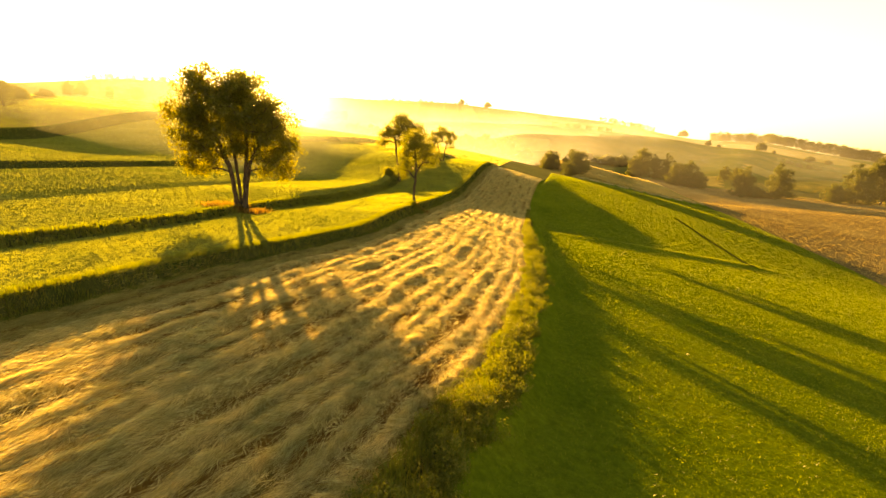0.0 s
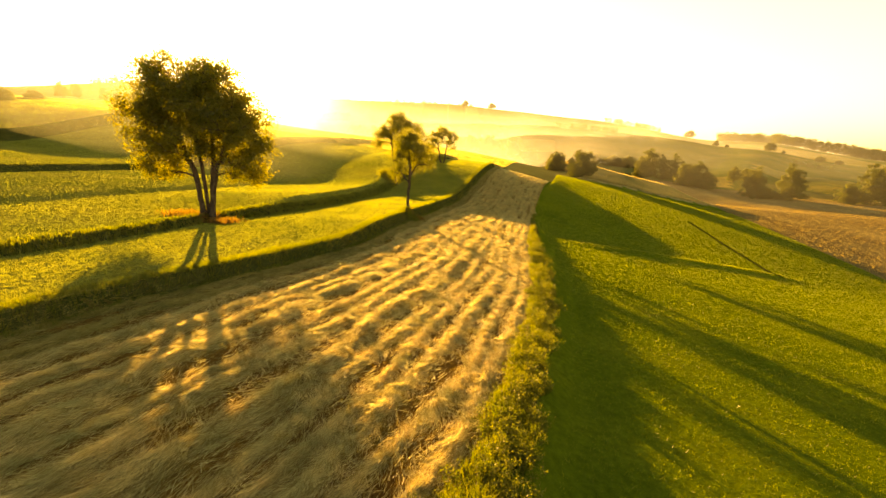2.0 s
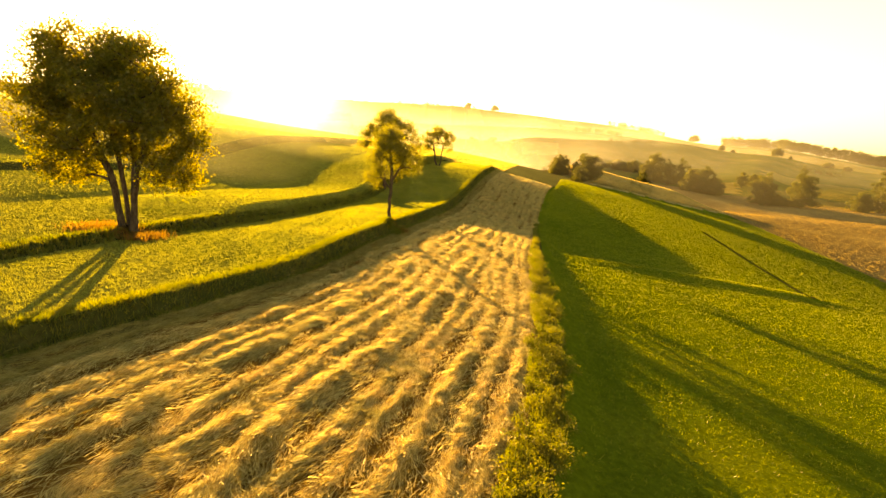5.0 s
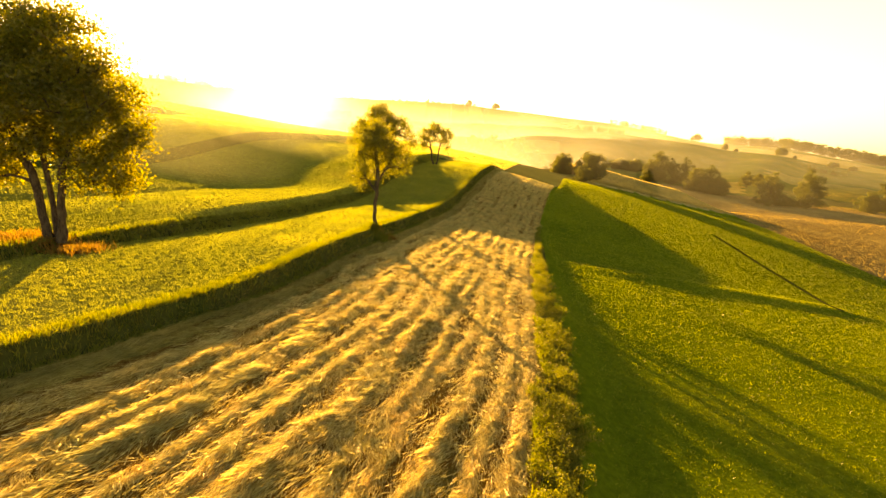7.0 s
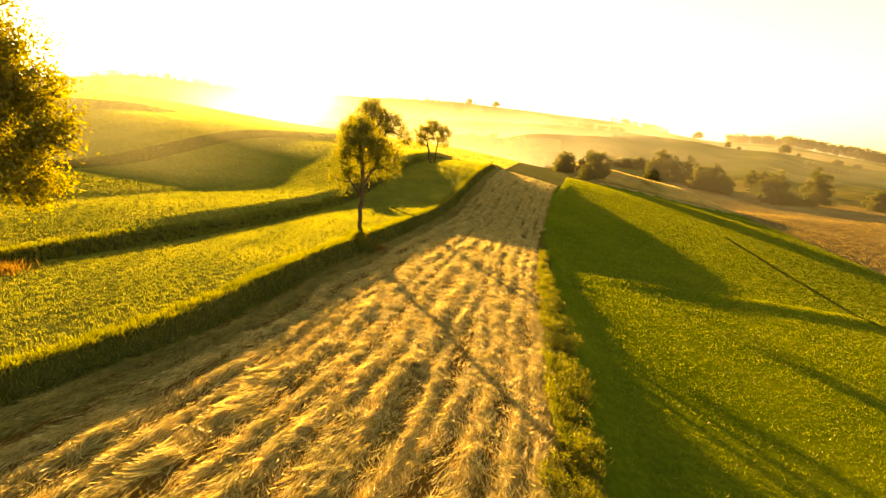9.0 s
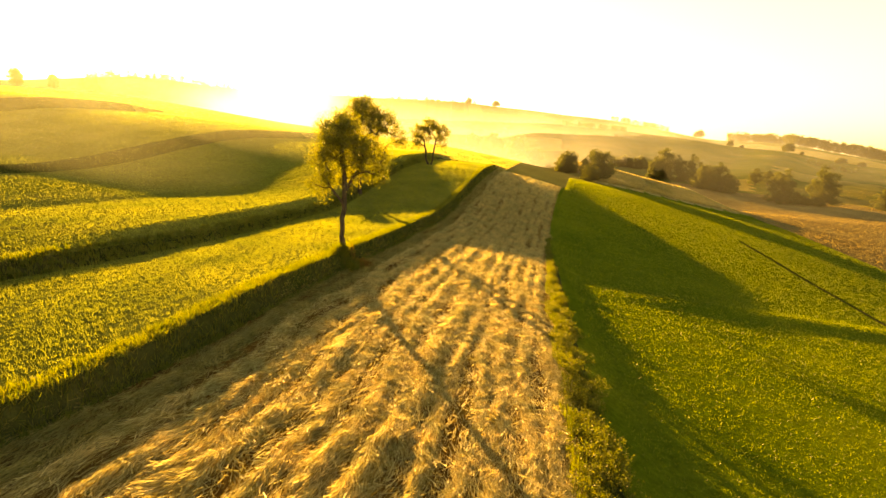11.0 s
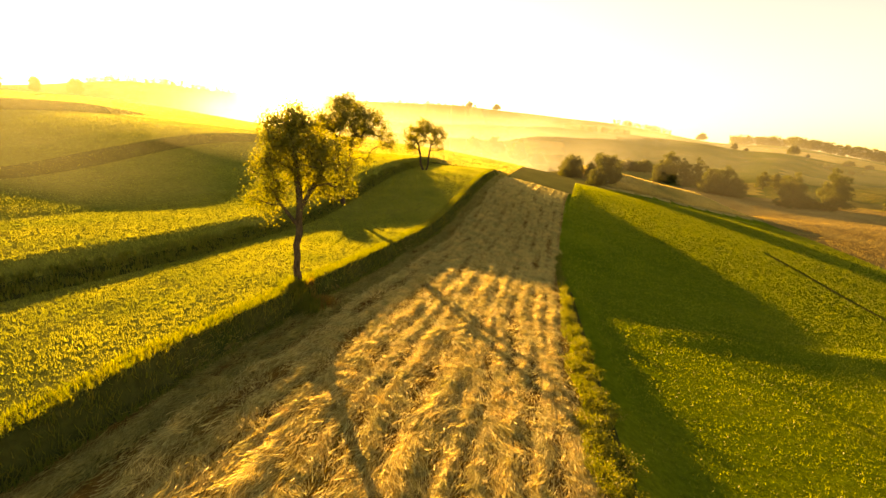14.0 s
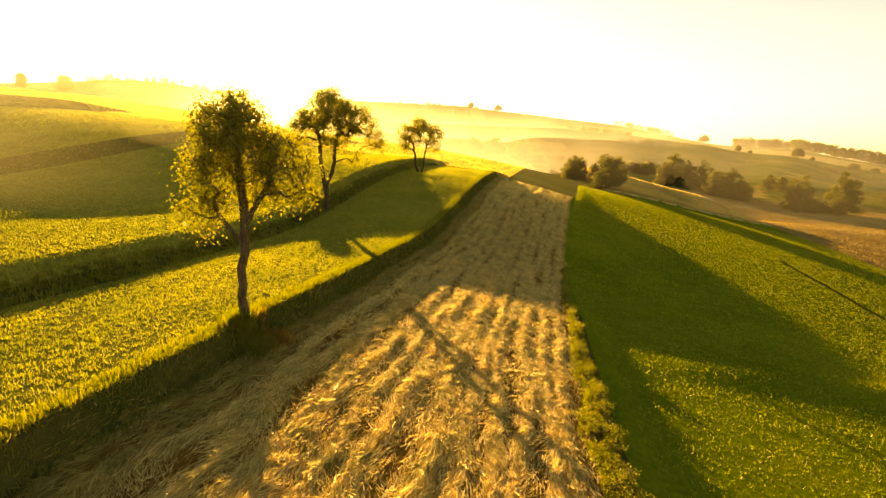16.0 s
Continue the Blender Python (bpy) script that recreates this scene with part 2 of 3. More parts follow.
stub_gold = blade_matter("ripe_stalks", ((0.6, 0.45, 0.14), (0.7, 0.55, 0.2)), ((0.4, 0.29, 0.1), (0.5, 0.38, 0.14)), 0.45, 15)
russet = blade_matter("russet_leaves", ((0.34, 0.15, 0.03), (0.40, 0.27, 0.05)), ((0.15, 0.07, 0.025), (0.18, 0.12, 0.035)), 0.5, 0.6)
leaf = blade_matter("walnut_leaves", ((0.23, 0.235, 0.015), (0.42, 0.345, 0.03)), ((0.05, 0.065, 0.012), (0.09, 0.09, 0.018)), 0.45, 2.5, 0.04)
leaf_light = blade_matter("ash_leaves", ((0.21, 0.22, 0.025), (0.33, 0.30, 0.045)), ((0.10, 0.12, 0.02), (0.17, 0.17, 0.035)), 0.55, 2.0, 0.04)
leaf_far = blade_matter("hedge_leaves", ((0.10, 0.12, 0.015), (0.18, 0.17, 0.025)), ((0.05, 0.065, 0.018), (0.08, 0.085, 0.025)), 0.35, 8)
bark = bark_matter("bark", (0.04, 0.027, 0.018), (0.12, 0.085, 0.055))
bark_pale = bark_matter("pale_bark", (0.045, 0.033, 0.02), (0.13, 0.095, 0.06))


# ---- one sheet of ground, its columns laid along the field edges ----
def quick_mesh(name, verts, faces, corners):
    """A mesh from arrays: all faces have the same number of corners."""
    me = bpy.data.meshes.new(name)
    count = len(faces)
    me.vertices.add(len(verts))
    me.vertices.foreach_set("co", np.ascontiguousarray(verts, dtype=np.float32).ravel())
    me.loops.add(count * corners)
    me.loops.foreach_set("vertex_index", np.ascontiguousarray(faces, dtype=np.int32).ravel())
    me.polygons.add(count)
    me.polygons.foreach_set("loop_start", np.arange(0, count * corners, corners, dtype=np.int32))
    me.update(calc_edges=True)
    return me


meadow_end = curve((-40, 60, 80, 95, 115, 150, 187, 260), (70, 79, 83, 87, 90, 96, 108, 150))
HAY_END = 131.0
rows_y = np.concatenate([np.linspace(-150, -12, 24)[:-1], np.arange(-12, 130.9, 0.65), [HAY_END], np.arange(132, 240, 2.0), np.geomspace(242, 3600, 90)])


def spread(a, b, n):
    """n column positions from edge a up to edge b, at every row."""
    f = np.linspace(0, 1, n, endpoint=False)
    return a[:, None] + (b - a)[:, None] * f[None]


def ground_sheet():
    y = rows_y
    yc = np.minimum(y, 260)
    e = [edge(yc) for edge in EDGES]
    r, out = hay_right(yc), meadow_end(yc)
    far = np.full_like(y, 1.0)
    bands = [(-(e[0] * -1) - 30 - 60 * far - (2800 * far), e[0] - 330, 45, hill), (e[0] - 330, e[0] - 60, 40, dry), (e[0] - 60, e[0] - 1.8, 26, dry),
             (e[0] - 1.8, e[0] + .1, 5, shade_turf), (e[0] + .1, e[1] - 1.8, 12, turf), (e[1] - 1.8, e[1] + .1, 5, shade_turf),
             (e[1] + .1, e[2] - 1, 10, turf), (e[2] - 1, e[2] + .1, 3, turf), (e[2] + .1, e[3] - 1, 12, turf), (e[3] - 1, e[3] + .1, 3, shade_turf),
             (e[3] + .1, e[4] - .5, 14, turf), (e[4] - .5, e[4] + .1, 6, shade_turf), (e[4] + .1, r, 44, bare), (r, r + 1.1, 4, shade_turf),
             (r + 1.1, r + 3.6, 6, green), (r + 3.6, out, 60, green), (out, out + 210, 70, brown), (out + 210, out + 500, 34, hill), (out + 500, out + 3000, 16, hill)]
    mats = []
    for band in bands:
        if band[3] not in mats:
            mats.append(band[3])
    mats += [gold, fallow]
    xs = np.concatenate([spread(a, b, n) for a, b, n, _ in bands] + [bands[-1][1][:, None]], axis=1)
    kind = np.concatenate([np.full(n, mats.index(m)) for _, _, n, m in bands])
    yy = np.repeat(y[:, None], xs.shape[1], axis=1)
    z = height(xs, yy)
    v = np.stack([xs, yy, z], -1).reshape(-1, 3)
    ny, nx = xs.shape
    i = (np.arange(ny - 1)[:, None] * nx + np.arange(nx - 1)[None]).ravel()
    me = quick_mesh("ground", v, np.stack([i, i + 1, i + nx + 1, i + nx], -1), 4)
    for m in mats:
        me.materials.append(m)
    slot = np.repeat(kind[None], ny - 1, axis=0)
    mid_y = ((y[1:] + y[:-1]) / 2)[:, None]
    mid_x = (xs[1:, 1:] + xs[:-1, :-1]) / 2
    at = {m.name: k for k, m in enumerate(mats)}
    slot = np.where((mid_y > HAY_END) & (slot == at["stubble_ground"]), at["fallow_field"], slot)
    slot = np.where((mid_y > 131) & (slot == at["shaded_bank_turf"]), at["fallow_field"], slot)
    slot = np.where((mid_y > 70) & (mid_y < 131) & (slot == at["shaded_bank_turf"]) & (mid_x > hay_right(mid_y) - 0.2), at["green_turf"], slot)
    slot = np.where((mid_y > 230) & (slot == at["meadow_turf"]), at["hill_pasture"], slot)
    ripe = (mid_y > 172 + 0.31 * (mid_x - 50)) & (mid_y < 240) & (mid_x > 47) & (slot == at["green_turf"])
    slot = np.where(ripe, at["ripe_field"], np.where((mid_y > 140 + 0.65 * (mid_x - 8)) & (mid_x < 62) & (slot == at["green_turf"]), at["fallow_field"], slot))
    slot = np.where((mid_y > 236) & (mid_x > 62) & (slot == at["green_turf"]), at["brown_stubble"], slot)
    far, bearing = np.hypot(mid_x - 2, mid_y - 15), np.degrees(np.arctan2(mid_x - 2, mid_y - 15))
    slot = np.where((far > 345) & (slot == at["brown_stubble"]), at["hill_pasture"], slot)
    for f0, f1, b0, b1 in ((352, 400, 28.5, 32), (345, 372, 37.5, 50), (800, 1000, 31, 46), (430, 470, 34, 42), (440, 500, 6, 13), (560, 600, -6, 4)):
        slot = np.where((far > f0) & (far < f1) & (bearing > b0) & (bearing < b1), at["fallow_field"], slot)
    me.polygons.foreach_set("material_index", slot.ravel().astype(np.int32))
    me.polygons.foreach_set("use_smooth", np.ones(len(me.polygons), dtype=bool))
    return tagged(new("ground", me), "rolling terraced farmland with meadows, cut hay and stubble", "ground", kind="structure")


ground_sheet()


# ---- grass, straw and leaves ----
def part(name, me, mat, parent, label=""):
    me.materials.append(mat)
    ob = new(name, me)
    ob.parent = parent
    return tagged(ob, label) if label else ob


def patches(x, y, size, seed):
    """A cheap patchy value, -1 to 1."""
    r = np.random.default_rng(seed)
    total = np.zeros_like(x)
    for k in range(5):
        a, p, q = r.uniform(0, 6.28), r.uniform(0, 6.28), r.uniform(0, 6.28)
        s = 6.28 / (size * r.uniform(0.6, 1.6))
        total += np.sin((x * np.cos(a) + y * np.sin(a)) * s + p + 1.3 * np.sin((x * np.sin(a) - y * np.cos(a)) * s * 0.7 + q))
    return total / 3


def blades(name, x, y, tall, wide, mat, label, category, seed, lean=0.45, base=None, sink=0.02):
    """Grass as upright, leaning slips, one triangle each."""
    r = np.random.default_rng(seed)
    n = len(x)
    tall = np.broadcast_to(tall, n) * r.uniform(0.6, 1.35, n)
    wide = np.broadcast_to(wide, n) * r.uniform(0.7, 1.3, n)
    z = (height(x, y) if base is None else base) - sink
    a, d = r.uniform(0, 6.283, n), r.uniform(0, 6.283, n)
    b = tall * np.abs(r.normal(0, lean, n))
    dx, dy = np.cos(a) * wide / 2, np.sin(a) * wide / 2
    v = np.empty((n, 3, 3))
    v[:, 0] = np.stack([x - dx, y - dy, z], -1)
    v[:, 1] = np.stack([x + dx, y + dy, z], -1)
    v[:, 2] = np.stack([x + np.cos(d) * b, y + np.sin(d) * b, z + tall], -1)
    me = quick_mesh(name, v.reshape(-1, 3), np.arange(3 * n).reshape(n, 3), 3)
    me.materials.append(mat)
    return tagged(new(name, me), label, category, kind="stuff")


def between(n, seed, low, high, y0, y1, near=0.0, patch=0.0, clump=0.6):
    """Random places between two edge lines; near > 0 crowds them towards y0; patch: size of denser clumps."""
    r = np.random.default_rng(seed)
    m = int(n * (2.2 if patch else 1))
    y = y0 + (y1 - y0) * r.random(m) ** (1 + near)
    lo, hi = low(y), high(y)
    x = lo + (hi - lo) * r.random(m)
    if patch:
        keep = np.argsort(-(patches(x, y, patch, seed) * clump + r.random(m)))[:n]
        x, y = x[keep], y[keep]
    return x, y


def shifted(edge, by):
    return lambda y: edge(y) + by


# ---- trees: stems, limbs that reach into the crown, and leaves at their ends ----
def grow(r, stems, blobs, count):
    """Nodes of a branching skeleton: places and parents. stems are lists of points; blobs are (centre, radii) of the crown."""
    pts, par = [], []
    for stem in stems:
        last = -1
        for a, b in zip(stem[:-1], stem[1:]):
            a, b = np.array(a, float), np.array(b, float)
            steps = max(2, int(np.linalg.norm(b - a) / 0.5))
            for k in range(steps + (1 if b is stem[-1] else 0)):
                pts.append(a + (b - a) * k / steps + r.normal(0, 0.03, 3))
                par.append(last)
                last = len(pts) - 1
    volume = np.array([np.prod(rad) for _, rad in blobs])
    pick = r.choice(len(blobs), count, p=volume / volume.sum())
    way = r.normal(size=(count, 3))
    way /= np.linalg.norm(way, axis=1)[:, None]
    far = r.random(count) ** 0.45
    cent = np.array([b[0] for b in blobs], float)[pick]
    rad = np.array([b[1] for b in blobs], float)[pick]
    goals = cent + way * rad * far[:, None]
    stem_pts = np.array(pts)
    order = np.argsort([np.min(np.linalg.norm(stem_pts - g, axis=1)) for g in goals])
    tips = []
    for g in goals[order]:
        now = np.array(pts)
        gap = g - now
        dist = np.linalg.norm(gap, axis=1) + 2.0 * np.maximum(0, -gap[:, 2])
        k = int(np.argmin(dist))
        start, d = now[k], np.linalg.norm(g - now[k])
        steps = max(1, int(d / 0.55))
        sag = r.normal(0, 0.08, 3) * d + np.array([0, 0, 0.10 * d])
        last = k
        for s in range(1, steps + 1):
            f = s / steps
            pts.append(start + (g - start) * f + sag * math.sin(math.pi * f))
            par.append(last)
            last = len(pts) - 1
        tips.append(last)
    return np.array(pts), np.array(par), np.array(tips)


def tubes(name, pts, par, radius, keep, sides=6):
    """Tapered limbs along the kept nodes, from each one's parent to it."""
    k = np.array([i for i in keep if par[i] >= 0])
    a, b = pts[par[k]], pts[k]
    ra, rb = np.minimum(radius[par[k]], radius[k] * 1.6), radius[k]
    d = (b - a) / (np.linalg.norm(b - a, axis=1)[:, None] + 1e-9)
    side = np.cross(d, np.where(np.abs(d[:, 2:]) > 0.9, [[1.0, 0, 0]], [[0, 0, 1.0]]))
    side /= np.linalg.norm(side, axis=1)[:, None]
    other = np.cross(d, side)
    ang = np.arange(sides) * 2 * math.pi / sides
    ring = side[:, None] * np.cos(ang)[None, :, None] + other[:, None] * np.sin(ang)[None, :, None]
    v = np.concatenate([a[:, None] + ring * ra[:, None, None], (b + d * rb[:, None] * 0.3)[:, None] + ring * rb[:, None, None]], axis=1)
    j = np.arange(sides)
    f = np.stack([j, (j + 1) % sides, (j + 1) % sides + sides, j + sides], -1)
    faces = (np.arange(len(k)) * 2 * sides)[:, None, None] + f[None]
    me = quick_mesh(name, v.reshape(-1, 3), faces.reshape(-1, 4), 4)
    me.polygons.foreach_set("use_smooth", np.ones(len(me.polygons), dtype=bool))
    return me


def leaves(name, r, centres, per, spread_m, size, droop=0.0):
    """Many small pointed leaves in loose clusters."""
    n = len(centres) * per
    c = np.repeat(centres, per, axis=0) + r.normal(0, 1, (n, 3)) * np.array(spread_m)
    c[:, 2] -= droop * np.abs(r.normal(0, 1, n))
    u = r.normal(size=(n, 3))
    u[:, 2] -= 0.4
    u /= np.linalg.norm(u, axis=1)[:, None]
    w = np.cross(u, r.normal(size=(n, 3)))
    w /= np.linalg.norm(w, axis=1)[:, None]
    s = size * r.uniform(0.6, 1.4, n)[:, None]
    v = np.stack([c - u * s * 0.5, c + w * s * 0.28, c + u * s * 0.5, c - w * s * 0.28], axis=1)
    return quick_mesh(name, v.reshape(-1, 3), np.arange(4 * n).reshape(n, 4), 4)


def tree(name, x, y, stems, blobs, label, seed, goals=150, per=60, spread_m=(0.45, 0.45, 0.35), size=0.2, trunk_r=0.2, leaf_mat=None, bark_mat=None, droop=0.0, group="", sides=6, category="tree"):
    """A tree at (x, y) on the ground; stems and crown blobs are given from its foot."""
    r = np.random.default_rng(seed)
    root = tagged(new(name), label, category, group)
    root.location = (x, y, float(height(x, y)) - 0.05)
    pts, par, tips = grow(r, stems, blobs, goals)
    load = np.zeros(len(pts))
    load[tips] = 1
    for k in range(len(pts) - 1, -1, -1):
        if par[k] >= 0:
            load[par[k]] += load[k]
    radius = np.maximum(0.012, trunk_r * (np.maximum(load, 0.2) / load.max()) ** 0.5)
    foot = (pts[:, 2] < 0.7)
    radius = np.where(foot & (load > load.max() * 0.1), radius * (1 + 0.5 * (1 - pts[:, 2] / 0.7)), radius)
    owner = np.zeros(len(pts), int)
    n_stem = -1
    for k in range(len(pts)):
        if par[k] < 0:
            n_stem += 1
            owner[k] = n_stem
        else:
            owner[k] = owner[par[k]]
    for s in range(len(stems)):
        part("trunk", tubes("trunk", pts, par, radius, np.where(owner == s)[0], sides), bark_mat or bark, root)
    ends = pts[tips]
    inner = pts[par[tips]]
    me = leaves("crown", r, np.concatenate([ends, (ends + inner) / 2]), per // 2, spread_m, size, droop)
    part("crown", me, leaf_mat or leaf, root)
    return root


# ---- the trees on the terraces ----
tree("walnut_tree", -18.7, 42.4,
     [[(-0.36, 0, 0), (-0.52, 0, 1.5), (-0.85, 0.2, 3.8), (-2.1, 0.3, 7.0), (-3.0, 0.3, 9.0)], [(-0.14, 0.3, 0), (-0.25, 0.45, 2.0), (-0.5, 0.6, 4.5), (-1.0, 0.5, 9.5)],
      [(0.16, 0.25, 0), (0.3, 0.35, 2.0), (0.6, 0.5, 4.5), (1.0, 0.4, 9.5)], [(0.38, -0.1, 0), (0.62, -0.1, 1.8), (1.1, -0.2, 3.8), (2.7, -0.3, 7.0)]],
     [((-2.4, 0.2, 10.4), (2.5, 2.6, 2.5)), ((1.5, 0, 10.2), (2.6, 2.6, 2.4)), ((-3.9, 0, 7.6), (2.4, 2.8, 2.6)), ((3.3, 0, 7.4), (2.5, 2.8, 2.8)),
      ((0, 0.2, 7.6), (3.4, 3.4, 3.2)), ((-0.4, 0, 10.6), (2.2, 2.4, 2.0)), ((-3.7, 0.2, 4.7), (1.9, 2.2, 1.8)), ((3.7, -0.3, 4.6), (1.9, 2.3, 2.2)), ((-4.8, 0, 6.6), (1.2, 1.6, 1.3))],
     "broad walnut tree with several trunks and dark dense crown", 11, goals=680, per=136, spread_m=(0.36, 0.36, 0.28), size=0.17, trunk_r=0.2)
tree("ash_tree", -3.7, 57.3,
     [[(0, 0, 0), (0.08, 0, 1.5), (0.3, 0.05, 3.4), (0.36, 0.05, 4.2), (0.3, 0.1, 5.4), (0.2, 0.1, 7.8)], [(0.3, 0.05, 3.8), (1.0, 0.1, 5.0), (1.7, 0.1, 6.2)], [(0.2, 0.05, 3.2), (-0.6, 0.1, 4.3), (-1.1, 0.1, 5.4)]],
     [((0.2, 0, 7.2), (1.8, 1.8, 1.5)), ((2.0, 0, 6.5), (1.35, 1.3, 1.1)), ((-1.1, 0, 6.0), (0.9, 1.1, 1.3)), ((-1.5, 0, 4.3), (0.6, 0.8, 1.0)), ((0.2, 0.1, 8.6), (1.3, 1.2, 0.9)), ((0.8, 0, 5.5), (1.0, 0.9, 0.7)), ((2.4, 0, 5.2), (0.6, 0.6, 0.7)), ((-0.5, 0.1, 5.2), (0.8, 0.9, 0.7))],
     "slender tree with bare trunk and thin drooping crown", 21, goals=260, per=110, spread_m=(0.24, 0.24, 0.22), size=0.11, trunk_r=0.165, leaf_mat=leaf_light, bark_mat=bark_pale, droop=0.25)
tree("ash_tree", -8.3, 86.9,
     [[(0, 0, 0), (0.05, 0, 1.5), (-0.1, 0, 2.7), (-0.4, 0.1, 5.0), (-0.5, 0.1, 8.5)], [(0.05, 0, 0), (0.12, 0, 2.6), (0.9, 0, 4.3), (1.3, 0, 7.6)]],
     [((0.7, 0, 10.0), (2.7, 2.2, 2.0)), ((3.4, 0, 9.0), (2.1, 1.8, 1.9)), ((-2.1, 0, 8.6), (1.9, 1.6, 1.6)), ((5.2, 0, 6.9), (1.1, 1.2, 1.4)), ((1.0, 0, 7.2), (1.6, 1.6, 1.0)), ((2.9, 0, 5.5), (0.7, 0.7, 0.9)), ((-3.0, 0, 6.9), (0.9, 1.0, 1.0)), ((0.5, 0, 11.8), (1.4, 1.3, 0.8))],
     "forked tree with golden rounded crown on terrace bank", 31, goals=330, per=100, spread_m=(0.29, 0.29, 0.25), size=0.15, trunk_r=0.2, leaf_mat=leaf_light, droop=0.2)
tree("ash_tree", -0.3, 110.5,
     [[(-0.2, 0, 0), (-0.6, 0, 1.0), (-0.7, 0, 2.6), (-1.1, 0, 5.0)], [(0.2, 0, 0), (0.6, 0, 1.0), (0.75, 0, 2.6), (1.3, 0, 5.2)]],
     [((-1.7, 0, 5.7), (1.9, 2.0, 1.6)), ((1.8, 0, 5.6), (1.8, 2.0, 1.6)), ((0.1, 0, 6.8), (1.8, 1.8, 1.5)), ((0.1, 0, 4.7), (1.0, 1.2, 1.0)), ((-2.3, 0, 4.0), (1.3, 1.4, 1.1)), ((2.3, 0, 4.1), (1.3, 1.4, 1.1))],
     "small tree with two trunks spreading in a V", 41, goals=190, per=64, spread_m=(0.26, 0.26, 0.22), size=0.17, trunk_r=0.18, leaf_mat=leaf_light)


# ---- trees and bushes farther off ----
def far_tree(name, x, y, wide, tall, label, seed, category="tree", foot=0.12, group="", fine=50):
    """A tree or bush seen from afar: wide and tall in metres; foot: the bare share of its height."""
    r = np.random.default_rng(seed)
    low, top = tall * foot, tall
    mid, half = (low + top) / 2, (top - low) / 2
    blobs = [((0, 0, low + half * up), (wide * out, wide * out, half * thick)) for up, out, thick in ((0.3, 0.46, 0.34), (0.75, 0.44, 0.5), (1.2, 0.36, 0.5), (1.6, 0.2, 0.38))]
    for k in range(5):
        a, up = r.uniform(0, 6.28), r.uniform(0.2, 1.4)
        reach = wide * (0.34 - 0.12 * up)
        blobs.append(((math.cos(a) * reach, math.sin(a) * reach, low + half * up), (wide * 0.2, wide * 0.2, half * 0.36)))
    scale = wide / 12
    return tree(name, x, y, [[(0, 0, 0), (0.02 * wide, 0, mid * 0.7), (0, 0, mid + half * 0.3)]], blobs, label, seed, goals=190, per=fine if fine < 60 else int(1.5 * fine), spread_m=(0.46 * scale, 0.46 * scale, 0.38 * scale),
                size=(0.5 if fine < 60 else 0.32) * max(0.45, scale), trunk_r=0.02 * tall, leaf_mat=leaf_far, sides=5, category=category, group=group)


far_tree("round_bush", 51.3, 179.5, 12.6, 10.8, "round green bush at the meadow's far edge", 51, "bush", 0.02, fine=90)
far_tree("small_bush", 46.4, 170.0, 7.0, 6.0, "small round bush in front of a larger bush", 53, "bush", 0.02, fine=70)
far_tree("low_bush", 44.0, 189.0, 10.5, 7.8, "low rounded bush beside a larger bush", 52, "bush", 0.02, fine=80)
for k, (x, y, w, h) in enumerate([(147, 344, 19, 22), (139, 338, 13, 16), (153, 334, 13, 18), (160, 329, 13, 20), (154, 306, 16, 15), (160, 302, 18, 17), (165, 298, 14, 12)]):
    far_tree("hedgerow_tree", x, y, w, h, "misty deciduous tree in a dark hedgerow clump", 60 + k, foot=0.0, group="hedgerow trees", fine=80)
for k, (x, y, w, h) in enumerate([(180.5, 276, 16.5, 19.5), (199, 272, 18, 21.5), (189, 277, 13, 6)]):
    far_tree("field_tree", x, y, w, h, "dark full tree standing on brown stubble field", 70 + k, foot=0.0, group="trees on the stubble", fine=100)
for k, (x, y, w, h) in enumerate([(226, 265, 13, 12), (238, 264, 19, 24), (252, 263, 24, 29), (270, 262, 26, 32)]):
    far_tree("wood_edge_tree", x, y, w, h, "dark dense tree at the edge of a wood", 80 + k, foot=0.0, group="wood edge", fine=100)
for k, (x, y, w, h) in enumerate([(206, 338, 10, 12), (214, 338, 9, 11), (222, 340, 12, 9)]):
    far_tree("valley_tree", x, y, w, h, "small pale tree in the misty valley", 90 + k, group="valley trees")
for k, (x, y, w, h) in enumerate([(58.6, 423, 17, 17), (42.4, 463, 24, 17), (24, 468, 20, 14), (73, 409, 14, 9), (137, 390, 18, 9), (147.5, 385, 16, 10), (120, 392, 20, 8), (-70, 470, 26, 16), (-95, 500, 24, 15)]):
    far_tree("valley_bush", x, y, w, h, "pale bush half hidden in morning mist", 100 + k, "bush", 0.0, "valley bushes")
for k, (x, y, w, h) in enumerate([(-92.4, 100.2, 4.5, 6.0), (-100, 112, 6.5, 3.0), (-112, 135, 5.5, 2.4), (-121, 155.5, 4.6, 5.6), (-129.7, 172.8, 4.8, 6.2), (-129.4, 186, 3.8, 5.8), (-126, 198, 6.2, 6.6)]):
    far_tree("hilltop_tree" if h > 4 else "hilltop_bush", x, y, w, h, "small tree standing on the terraced hilltop" if h > 4 else "low bush on the terraced hilltop",
             120 + k, "tree" if h > 4 else "bush", 0.2 if h > 4 else 0.02, "hilltop trees" if h > 4 else "hilltop bushes", 110)
for k, (x, y, w, h) in enumerate([(313, 553, 9, 8), (322, 547, 6, 4), (357, 525, 14, 11), (367, 518, 5, 4), (41, 1060, 17, 16), (101, 1080, 22, 14), (500, 980, 24, 15), (392, 498, 12, 6), (404, 488, 9, 5)]):
    far_tree("ridge_tree", x, y, w, h, "lone tree on the distant misty ridge", 140 + k, group="ridge trees")

